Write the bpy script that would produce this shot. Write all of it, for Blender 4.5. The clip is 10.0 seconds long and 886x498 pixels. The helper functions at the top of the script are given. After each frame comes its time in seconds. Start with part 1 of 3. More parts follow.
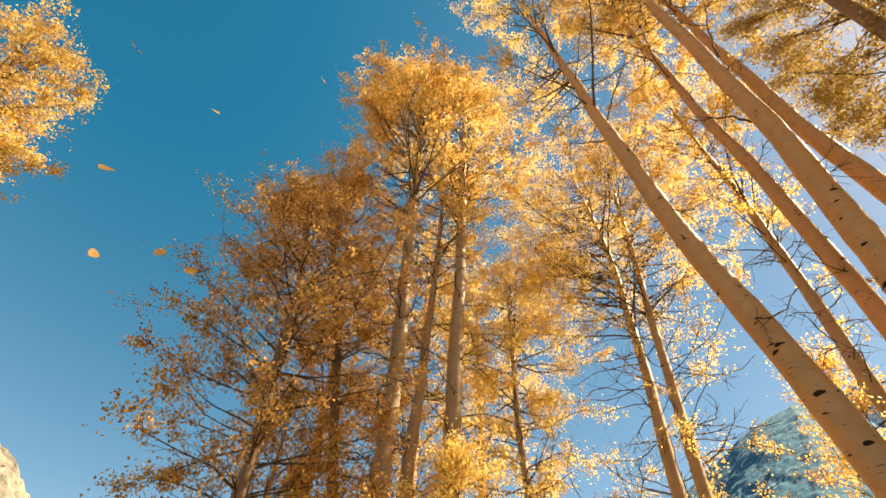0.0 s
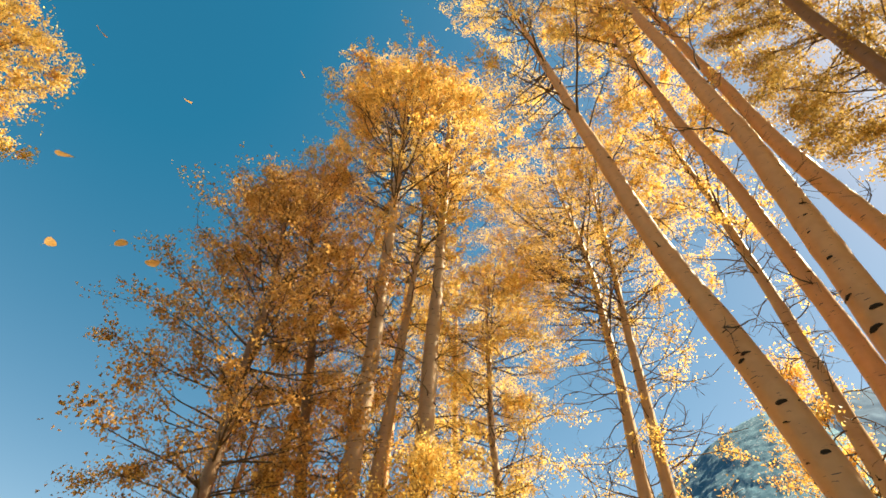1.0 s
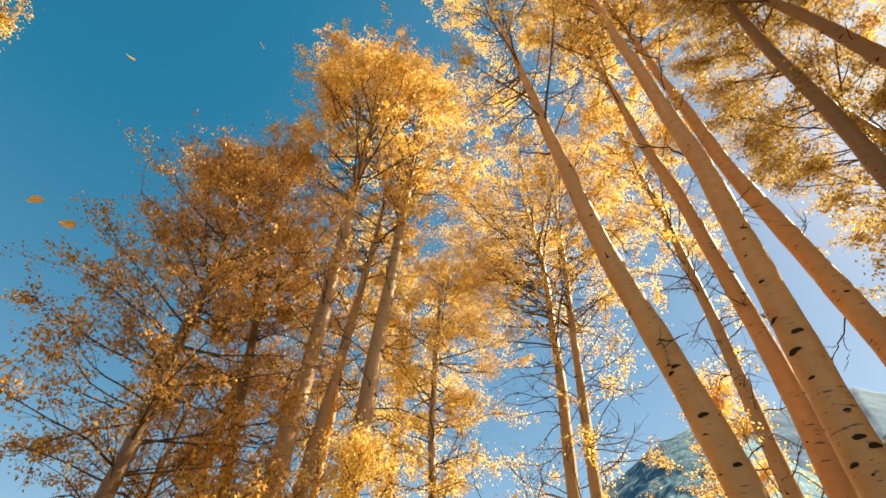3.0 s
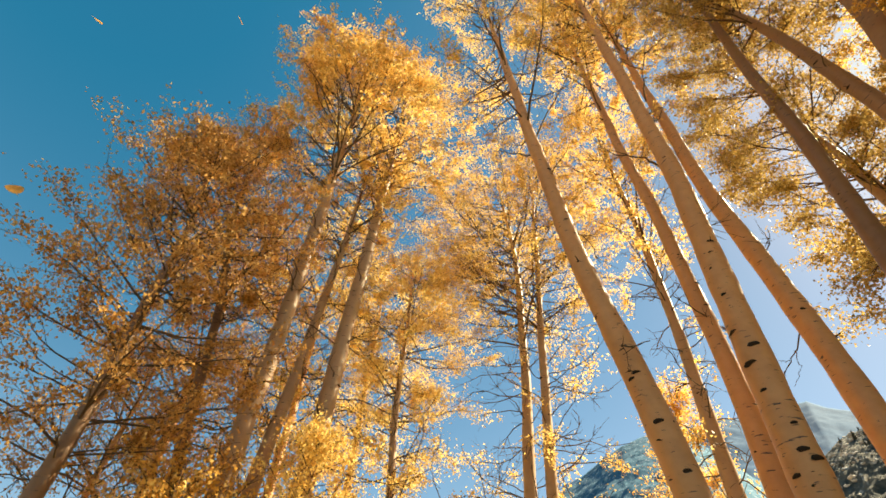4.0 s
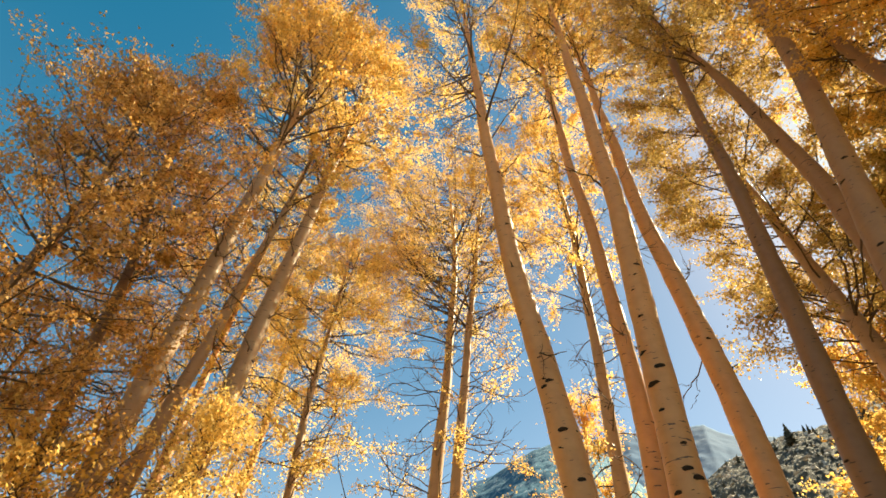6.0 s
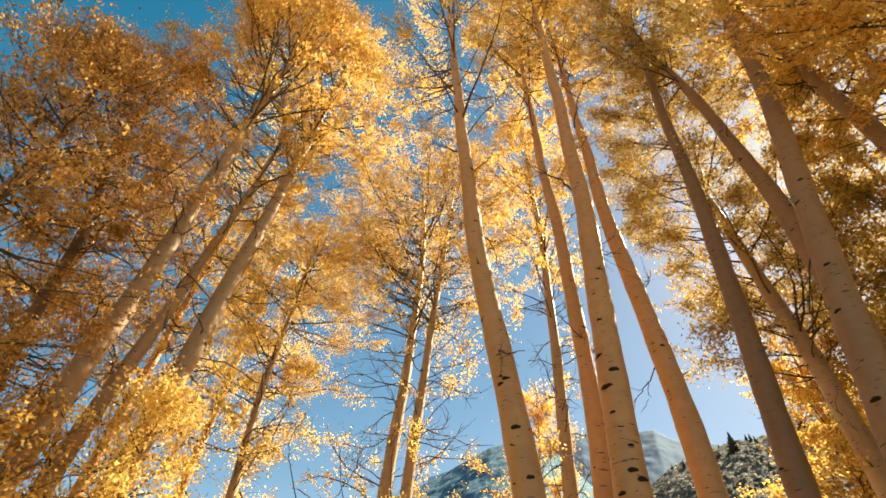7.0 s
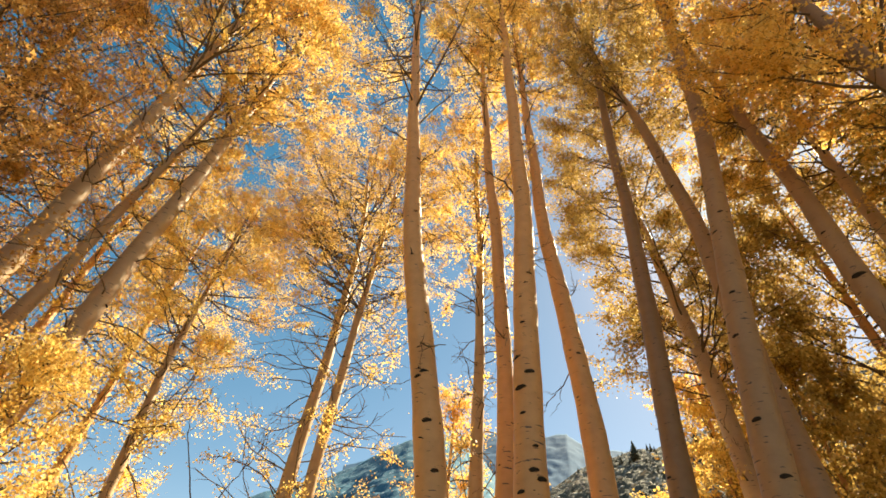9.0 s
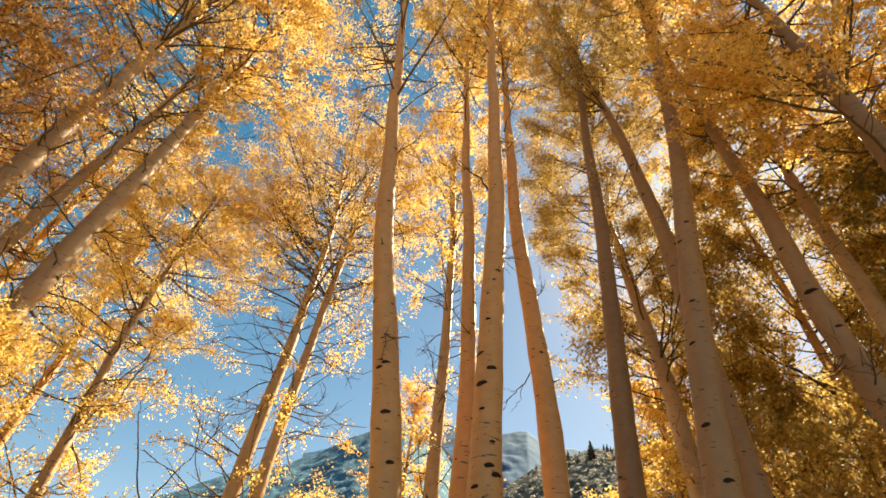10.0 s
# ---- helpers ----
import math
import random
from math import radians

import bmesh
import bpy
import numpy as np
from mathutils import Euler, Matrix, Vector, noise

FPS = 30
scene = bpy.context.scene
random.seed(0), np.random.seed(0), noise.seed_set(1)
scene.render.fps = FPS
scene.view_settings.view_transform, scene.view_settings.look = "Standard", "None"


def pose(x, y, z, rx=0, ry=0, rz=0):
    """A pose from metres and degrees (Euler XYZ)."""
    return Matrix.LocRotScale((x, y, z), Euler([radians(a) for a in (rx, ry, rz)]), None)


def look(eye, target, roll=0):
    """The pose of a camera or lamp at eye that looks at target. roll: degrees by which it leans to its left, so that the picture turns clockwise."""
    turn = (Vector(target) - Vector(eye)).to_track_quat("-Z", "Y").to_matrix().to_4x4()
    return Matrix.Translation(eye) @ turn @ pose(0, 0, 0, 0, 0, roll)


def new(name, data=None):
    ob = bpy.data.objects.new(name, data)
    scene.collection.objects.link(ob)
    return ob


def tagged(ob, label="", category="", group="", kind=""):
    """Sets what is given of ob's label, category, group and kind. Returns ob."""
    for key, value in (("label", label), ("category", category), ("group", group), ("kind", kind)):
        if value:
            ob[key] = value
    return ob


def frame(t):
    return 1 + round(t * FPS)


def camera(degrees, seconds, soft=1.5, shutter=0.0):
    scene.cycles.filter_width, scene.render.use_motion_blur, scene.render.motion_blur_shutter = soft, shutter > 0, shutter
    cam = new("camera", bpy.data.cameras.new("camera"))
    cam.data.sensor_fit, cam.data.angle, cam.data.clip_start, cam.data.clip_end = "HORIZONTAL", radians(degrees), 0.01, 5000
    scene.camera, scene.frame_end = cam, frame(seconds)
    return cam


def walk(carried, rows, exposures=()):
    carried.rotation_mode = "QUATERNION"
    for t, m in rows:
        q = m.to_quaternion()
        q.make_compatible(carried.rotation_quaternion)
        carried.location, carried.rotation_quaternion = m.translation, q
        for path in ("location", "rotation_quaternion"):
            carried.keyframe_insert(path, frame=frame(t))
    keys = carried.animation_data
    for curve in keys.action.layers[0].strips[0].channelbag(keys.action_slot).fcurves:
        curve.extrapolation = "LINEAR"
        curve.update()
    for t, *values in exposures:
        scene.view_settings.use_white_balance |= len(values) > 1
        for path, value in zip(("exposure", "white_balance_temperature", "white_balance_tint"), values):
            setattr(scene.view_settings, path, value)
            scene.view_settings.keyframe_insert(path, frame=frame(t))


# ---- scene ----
# ---- camera and its walk ----
cam = camera(86.7, 10.0, soft=1.65)
ROWS = [
    (0.0, 0.000, 0.000, 1.500, 136.38, -1.19, -1.24),
    (0.5, 0.053, 0.003, 1.512, 136.44, -1.15, -2.56),
    (1.0, 0.107, 0.007, 1.521, 136.45, -1.05, -3.94),
    (1.5, 0.158, 0.012, 1.528, 136.27, -1.02, -5.44),
    (2.0, 0.208, 0.019, 1.533, 136.17, -1.21, -6.85),
    (2.5, 0.253, 0.027, 1.538, 136.14, -1.36, -8.69),
    (4.0, 0.385, 0.056, 1.559, 135.63, -2.14, -15.18),
    (4.5, 0.427, 0.065, 1.571, 135.66, -2.52, -17.85),
    (5.0, 0.464, 0.073, 1.588, 135.48, -2.71, -20.23),
    (5.5, 0.505, 0.083, 1.602, 135.34, -2.95, -22.91),
    (7.0, 0.633, 0.123, 1.626, 134.99, -3.27, -30.86),
    (7.5, 0.679, 0.131, 1.635, 134.83, -3.38, -33.46),
    (8.0, 0.725, 0.136, 1.645, 134.80, -3.25, -35.86),
    (8.5, 0.768, 0.137, 1.655, 134.89, -3.12, -38.35),
    (9.0, 0.807, 0.134, 1.664, 134.73, -3.25, -40.69),
    (9.5, 0.841, 0.126, 1.675, 134.52, -3.52, -43.12),
    (10.0, 0.873, 0.115, 1.687, 134.23, -3.66, -45.47),
]
EXPOSURE, KELVIN, TINT = 1.88, 8800, 5
walk(cam, [(t, pose(x, y, z, rx, ry, rz)) for t, x, y, z, rx, ry, rz in ROWS],
     [(0.0, EXPOSURE, KELVIN, TINT), (10.0, EXPOSURE, KELVIN, TINT)])

# ---- world and sun ----
SKY_RED, SKY_GREEN, SKY_BLUE = 1.36, 1.27, 1.70
SUN_ELEV, SUN_AZ = 44.0, 82.0        # degrees up, and clockwise from +y
world = bpy.data.worlds.new("world")
scene.world = world
world.use_nodes = True
wn = world.node_tree.nodes
wn.clear()
sky = wn.new("ShaderNodeTexSky")
sky.sky_type = "NISHITA"
sky.sun_disc = False
sky.sun_elevation = radians(SUN_ELEV)
sky.sun_rotation = radians(SUN_AZ)
sky.altitude = 2400
sky.air_density = 1.0
sky.dust_density = 1.9
sky.ozone_density = 1.5
back = wn.new("ShaderNodeBackground")
back.inputs["Strength"].default_value = 0.045
wout = wn.new("ShaderNodeOutputWorld")
# thin, clean mountain air: red fades fast away from the sun
wl = world.node_tree.links
parts = wn.new("ShaderNodeSeparateColor")
whole = wn.new("ShaderNodeCombineColor")
wl.new(sky.outputs[0], parts.inputs[0])
def sky_math(kind, source, value):
    n = wn.new("ShaderNodeMath")
    n.operation = kind
    wl.new(source, n.inputs[0])
    if isinstance(value, float):
        n.inputs[1].default_value = value
    else:
        wl.new(value, n.inputs[1])
    return n.outputs[0]


green = sky_math("MULTIPLY", sky_math("POWER", parts.outputs[1], 0.93), SKY_GREEN)
blue = sky_math("MULTIPLY", sky_math("POWER", parts.outputs[2], 0.8), SKY_BLUE)
red = sky_math("MULTIPLY", sky_math("SUBTRACT", parts.outputs[0], 0.55), SKY_RED)
red = sky_math("MINIMUM", sky_math("MAXIMUM", red, 0.03), sky_math("MULTIPLY", green, 0.83))
for k, channel in enumerate((red, green, blue)):
    wl.new(channel, whole.inputs[k])
wl.new(whole.outputs[0], back.inputs["Color"])
world.node_tree.links.new(back.outputs[0], wout.inputs["Surface"])

sun_data = bpy.data.lights.new("sun", "SUN")
sun_data.energy = 5.0
sun_data.angle = radians(0.53)
sun_data.color = (0.98, 0.95, 0.84)
sun = new("sun", sun_data)
a, e = radians(SUN_AZ), radians(SUN_ELEV)
sun_dir = Vector((math.sin(a) * math.cos(e), math.cos(a) * math.cos(e), math.sin(e)))
sun.matrix_world = look(sun_dir * 60, (0, 0, 0))


# ---- materials ----
def material(name):
    m = bpy.data.materials.new(name)
    m.use_nodes = True
    nt = m.node_tree
    nt.nodes.clear()
    out = nt.nodes.new("ShaderNodeOutputMaterial")
    return m, nt, out


def node(nt, kind, **sets):
    n = nt.nodes.new(kind)
    for key, value in sets.items():
        n.inputs[key.replace("_", " ")].default_value = value
    return n


def ramp(nt, source, stops):
    r = nt.nodes.new("ShaderNodeValToRGB")
    while len(r.color_ramp.elements) < len(stops):
        r.color_ramp.elements.new(0.5)
    for el, (at, col) in zip(r.color_ramp.elements, stops):
        el.position = at
        el.color = (*col, 1)
    nt.links.new(source, r.inputs["Fac"])
    return r.outputs["Color"]


def mix(nt, fac, c1, c2, kind="MIX"):
    n = nt.nodes.new("ShaderNodeMix")
    n.data_type = "RGBA"
    n.blend_type = kind
    for socket, value in ((n.inputs[0], fac), (n.inputs[6], c1), (n.inputs[7], c2)):
        if isinstance(value, bpy.types.NodeSocket):
            nt.links.new(value, socket)
        else:
            socket.default_value = value if isinstance(value, float) else (*value, 1)
    return n.outputs[2]


def noise_at(nt, scale, stretch=(1, 1, 1), detail=4.0, rough=0.6):
    tc = nt.nodes.new("ShaderNodeTexCoord")
    mp = nt.nodes.new("ShaderNodeMapping")
    mp.inputs["Scale"].default_value = stretch
    n = node(nt, "ShaderNodeTexNoise", Scale=scale, Detail=detail, Roughness=rough)
    nt.links.new(tc.outputs["Object"], mp.inputs["Vector"])
    nt.links.new(mp.outputs[0], n.inputs["Vector"])
    return n.outputs["Fac"]


def bumped(nt, height, strength, distance):
    b = node(nt, "ShaderNodeBump", Strength=strength, Distance=distance)
    nt.links.new(height, b.inputs["Height"])
    return b.outputs["Normal"]


def leaf_material(name, dark, middle, light, through_part=0.5):
    m, nt, out = material(name)
    geo = nt.nodes.new("ShaderNodeNewGeometry")
    col = ramp(nt, geo.outputs["Random Per Island"], [(0.0, dark), (0.35, middle), (0.7, middle), (1.0, light)])
    spots = ramp(nt, noise_at(nt, 1.1, detail=2.0), [(0.35, (0.84, 0.79, 0.74)), (0.65, (1.0, 1.0, 1.0))])
    col = mix(nt, 1.0, col, spots, "MULTIPLY")
    p = node(nt, "ShaderNodeBsdfPrincipled", Roughness=0.55)
    p.inputs["Specular IOR Level"].default_value = 0.3
    tr = nt.nodes.new("ShaderNodeBsdfTranslucent")
    mx = nt.nodes.new("ShaderNodeMixShader")
    mx.inputs[0].default_value = through_part
    nt.links.new(col, p.inputs["Base Color"])
    nt.links.new(col, tr.inputs["Color"])
    nt.links.new(p.outputs[0], mx.inputs[1])
    nt.links.new(tr.outputs[0], mx.inputs[2])
    nt.links.new(mx.outputs[0], out.inputs["Surface"])
    return m


LEAF_GOLD = leaf_material("leaf_gold", (0.54, 0.31, 0.08), (0.86, 0.57, 0.17), (0.92, 0.70, 0.28), 0.60)
LEAF_ORANGE = leaf_material("leaf_orange", (0.58, 0.31, 0.07), (0.90, 0.56, 0.16), (0.94, 0.69, 0.27), 0.60)
LEAF_COPPER = leaf_material("leaf_copper", (0.36, 0.165, 0.045), (0.78, 0.42, 0.125), (0.92, 0.62, 0.25), 0.54)
# copper leaves darkened: shade on the lower left crowns is in the colour
LEAF_COPPER_SHADED = leaf_material("leaf_copper_shaded", (0.28, 0.13, 0.04), (0.64, 0.345, 0.105), (0.88, 0.57, 0.22), 0.52)
LEAF_YELLOW = leaf_material("leaf_yellow", (0.64, 0.40, 0.10), (0.92, 0.65, 0.22), (0.95, 0.77, 0.36), 0.62)
# gold leaves darkened: the shade in the right-hand crowns is put into the colour
LEAF_GOLD_SHADED = leaf_material("leaf_gold_shaded", (0.26, 0.165, 0.05), (0.50, 0.33, 0.10), (0.74, 0.53, 0.20), 0.48)
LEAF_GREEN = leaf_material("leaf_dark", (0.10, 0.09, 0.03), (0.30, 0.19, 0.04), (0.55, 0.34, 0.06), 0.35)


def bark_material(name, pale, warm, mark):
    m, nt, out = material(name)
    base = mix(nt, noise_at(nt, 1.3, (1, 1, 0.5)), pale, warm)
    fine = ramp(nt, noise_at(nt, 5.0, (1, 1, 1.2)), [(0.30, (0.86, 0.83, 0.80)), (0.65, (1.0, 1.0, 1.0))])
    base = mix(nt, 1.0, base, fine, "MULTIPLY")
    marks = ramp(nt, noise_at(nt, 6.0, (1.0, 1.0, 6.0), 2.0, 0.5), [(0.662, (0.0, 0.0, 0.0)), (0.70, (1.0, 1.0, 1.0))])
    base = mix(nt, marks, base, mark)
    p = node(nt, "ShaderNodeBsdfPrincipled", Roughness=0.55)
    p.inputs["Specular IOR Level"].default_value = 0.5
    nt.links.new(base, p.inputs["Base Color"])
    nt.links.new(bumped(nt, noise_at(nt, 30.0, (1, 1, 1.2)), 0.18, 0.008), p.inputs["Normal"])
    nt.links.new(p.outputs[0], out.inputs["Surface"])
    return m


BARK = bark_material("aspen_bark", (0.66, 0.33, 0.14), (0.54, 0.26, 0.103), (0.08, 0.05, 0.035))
# dark young bark; on the right-hand trunks its darkness stands in for shade
BARK_DARK_SHADED = bark_material("dark_shaded_bark", (0.31, 0.17, 0.085), (0.19, 0.10, 0.05), (0.05, 0.03, 0.02))
# aspen bark with the shade on backlit trunks put into its colour
BARK_SHADED = bark_material("shaded_bark", (0.40, 0.225, 0.115), (0.26, 0.14, 0.07), (0.05, 0.03, 0.02))
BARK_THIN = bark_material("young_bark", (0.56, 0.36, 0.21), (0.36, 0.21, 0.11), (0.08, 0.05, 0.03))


def plain_rough(name, c1, c2, scale, bump=0.4, dist=0.01, stretch=(1, 1, 1)):
    m, nt, out = material(name)
    n = noise_at(nt, scale, stretch)
    p = node(nt, "ShaderNodeBsdfPrincipled", Roughness=0.85)
    p.inputs["Specular IOR Level"].default_value = 0.15
    nt.links.new(mix(nt, n, c1, c2), p.inputs["Base Color"])
    nt.links.new(bumped(nt, n, bump, dist), p.inputs["Normal"])
    nt.links.new(p.outputs[0], out.inputs["Surface"])
    return m


TWIG = plain_rough("twig_bark", (0.05, 0.032, 0.022), (0.16, 0.095, 0.05), 14.0)
SCAR = plain_rough("scar_bark", (0.010, 0.007, 0.005), (0.06, 0.036, 0.022), 60.0)
GROUND = plain_rough("leaf_litter", (0.14, 0.10, 0.046), (0.35, 0.25, 0.092), 1.7, 0.6, 0.05)
NEEDLES = plain_rough("conifer_needles", (0.045, 0.050, 0.038), (0.12, 0.10, 0.065), 3.0)


def rock_material(name, dark, light, scale, white=None, cover=0.6):
    m, nt, out = material(name)
    big = noise_at(nt, scale, (1, 1, 1), 8.0, 0.65)
    col = ramp(nt, big, [(0.40, dark), (0.60, light)])
    if white:
        patches = ramp(nt, noise_at(nt, scale * 2.3, (1, 1, 0.6), 6.0, 0.7), [(cover, (0.0, 0.0, 0.0)), (cover + 0.06, (1.0, 1.0, 1.0))])
        col = mix(nt, patches, col, white)
    p = node(nt, "ShaderNodeBsdfPrincipled", Roughness=0.95)
    p.inputs["Specular IOR Level"].default_value = 0.1
    nt.links.new(col, p.inputs["Base Color"])
    nt.links.new(bumped(nt, big, 0.7, 3.0), p.inputs["Normal"])
    nt.links.new(p.outputs[0], out.inputs["Surface"])
    return m


# the blue haze of distance is put into the colour of these two
ROCK_HAZED = rock_material("hazed_far_rock", (0.032, 0.115, 0.175), (0.062, 0.16, 0.225), 0.04, (0.23, 0.30, 0.36), 0.57)
ROCK_HAZIER = rock_material("hazed_farthest_rock", (0.022, 0.08, 0.16), (0.032, 0.10, 0.19), 0.012)
ROCK_HILL = rock_material("hill_rock", (0.05, 0.05, 0.042), (0.16, 0.135, 0.105), 0.16, (0.50, 0.43, 0.37), 0.58)
ROCK_PALE = plain_rough("pale_granite", (0.34, 0.29, 0.26), (0.72, 0.62, 0.54), 0.5, 0.5, 0.2)
ROCK_CLIFF = rock_material("cliff_rock", (0.10, 0.085, 0.07), (0.25, 0.20, 0.155), 0.06, (0.03, 0.03, 0.03), 0.58)


# ---- mesh helpers ----
def mesh_from(name, verts, faces, mat, smooth=False):
    """One mesh from an (n, 3) array and a list of equal-sided faces as an (m, k) array, or several of them."""
    me = bpy.data.meshes.new(name)
    groups = faces if isinstance(faces, list) else [faces]
    groups = [np.asarray(g, dtype=np.int32) for g in groups if len(g)]
    me.vertices.add(len(verts))
    me.vertices.foreach_set("co", np.asarray(verts, dtype=np.float32).ravel())
    loops = np.concatenate([g.ravel() for g in groups])
    sizes = np.concatenate([np.full(len(g), g.shape[1], dtype=np.int32) for g in groups])
    me.loops.add(len(loops))
    me.loops.foreach_set("vertex_index", loops)
    me.polygons.add(len(sizes))
    me.polygons.foreach_set("loop_start", np.concatenate([[0], np.cumsum(sizes)[:-1]]).astype(np.int32))
    me.polygons.foreach_set("use_smooth", np.full(len(sizes), smooth))
    me.update(calc_edges=True)
    me.materials.append(mat)
    return me


def child(name, me, parent, label="", kind=""):
    ob = new(name, me)
    ob.parent = parent
    return tagged(ob, label, kind=kind)


class Tubes:
    """Gathers tapered tubes into one mesh."""

    def __init__(self):
        self.v, self.f, self.n = [], [], 0

    def add(self, pts, radii, sides=5):
        pts = np.asarray(pts, dtype=float)
        d = np.gradient(pts, axis=0)
        d /= np.linalg.norm(d, axis=1)[:, None] + 1e-9
        ref = np.where(np.abs(d[:, 2:3]) > 0.9, [[1.0, 0, 0]], [[0, 0, 1.0]])
        u = np.cross(d, ref)
        u /= np.linalg.norm(u, axis=1)[:, None] + 1e-9
        w = np.cross(d, u)
        ang = np.arange(sides) * (2 * np.pi / sides)
        ring = u[:, None] * np.cos(ang)[None, :, None] + w[:, None] * np.sin(ang)[None, :, None]
        v = pts[:, None] + ring * np.asarray(radii)[:, None, None]
        k = len(pts)
        i = np.arange(k - 1)[:, None] * sides
        j = np.arange(sides)[None]
        j2 = (j + 1) % sides
        q = np.stack([i + j, i + j2, i + sides + j2, i + sides + j], -1).reshape(-1, 4)
        self.v.append(v.reshape(-1, 3))
        self.f.append(q + self.n)
        self.n += k * sides

    def mesh(self, name, mat):
        return mesh_from(name, np.concatenate(self.v), np.concatenate(self.f), mat, True)


# ---- aspens ----
LEAF_SHAPE = np.array([(0.05, -0.60, -0.04), (0.56, 0.40, 0.08), (-0.52, 0.46, 0.05)])
LEAF_FACES = np.array([(0, 1, 2)])
LEAF_SCALE = 0.79


def leaves(name, at, size, mat, rng):
    n = len(at)
    q = rng.normal(size=(n, 3, 3))
    x = q[:, 0] / np.linalg.norm(q[:, 0], axis=1)[:, None]
    y = np.cross(x, q[:, 1])
    y /= np.linalg.norm(y, axis=1)[:, None]
    z = np.cross(x, y)
    s = size * LEAF_SCALE * rng.uniform(0.65, 1.3, n)[:, None, None]
    L = LEAF_SHAPE
    v = at[:, None] + s * (x[:, None] * L[None, :, 0:1] + y[:, None] * L[None, :, 1:2] + z[:, None] * L[None, :, 2:3])
    f = (np.arange(n)[:, None, None] * len(L) + LEAF_FACES[None]).reshape(-1, 3)
    return mesh_from(name, v.reshape(-1, 3), f, mat)


def along(nodes, z):
    """The trunk's middle at heights z: smooth through the nodes (x, y, z)."""
    a = np.array(nodes)
    zz = np.linspace(a[0, 2], a[-1, 2], 120)
    xy = np.stack([np.interp(zz, a[:, 2], a[:, k]) for k in (0, 1)], 1)
    kern = np.hanning(17)
    kern /= kern.sum()
    pad = np.concatenate([np.repeat(xy[:1], 8, 0), xy, np.repeat(xy[-1:], 8, 0)])
    xy = np.stack([np.convolve(pad[:, k], kern, "valid") for k in (0, 1)], 1)
    return np.stack([np.interp(z, zz, xy[:, 0]), np.interp(z, zz, xy[:, 1]), z], 1)


def crown_shape(u, peak):
    return 1.42 * (np.clip(u, 0, 1) + 0.12) ** 0.42 * np.clip(1 - u, 0, 1) ** peak


def knot_mesh(seed):
    """A healed branch scar: an uneven dark lens with a drooping brow."""
    bm = bmesh.new()
    bmesh.ops.create_uvsphere(bm, u_segments=12, v_segments=7, radius=1.0)
    for v in bm.verts:
        n = noise.noise(v.co * 1.6 + Vector((seed * 7.0, 0, 0)))
        v.co *= 1 + 0.45 * n
        v.co.z = v.co.z * 0.6 - 0.28 * v.co.y * v.co.y + 0.12
        v.co.x *= 0.5
    me = bpy.data.meshes.new("knot")
    bm.to_mesh(me)
    bm.free()
    me.materials.append(SCAR)
    return me


KNOTS = [knot_mesh(s) for s in range(5)]


def spur_mesh():
    """A broken twig standing out of the bark along x."""
    t = Tubes()
    t.add([(-0.02, 0, 0), (0.02, 0.004, 0.006), (0.05, 0.012, 0.022), (0.07, 0.010, 0.045)], (0.011, 0.008, 0.006, 0.003), 5)
    return t.mesh("twig_stub", SCAR)


SPUR = spur_mesh()


DENSITY = 1.8


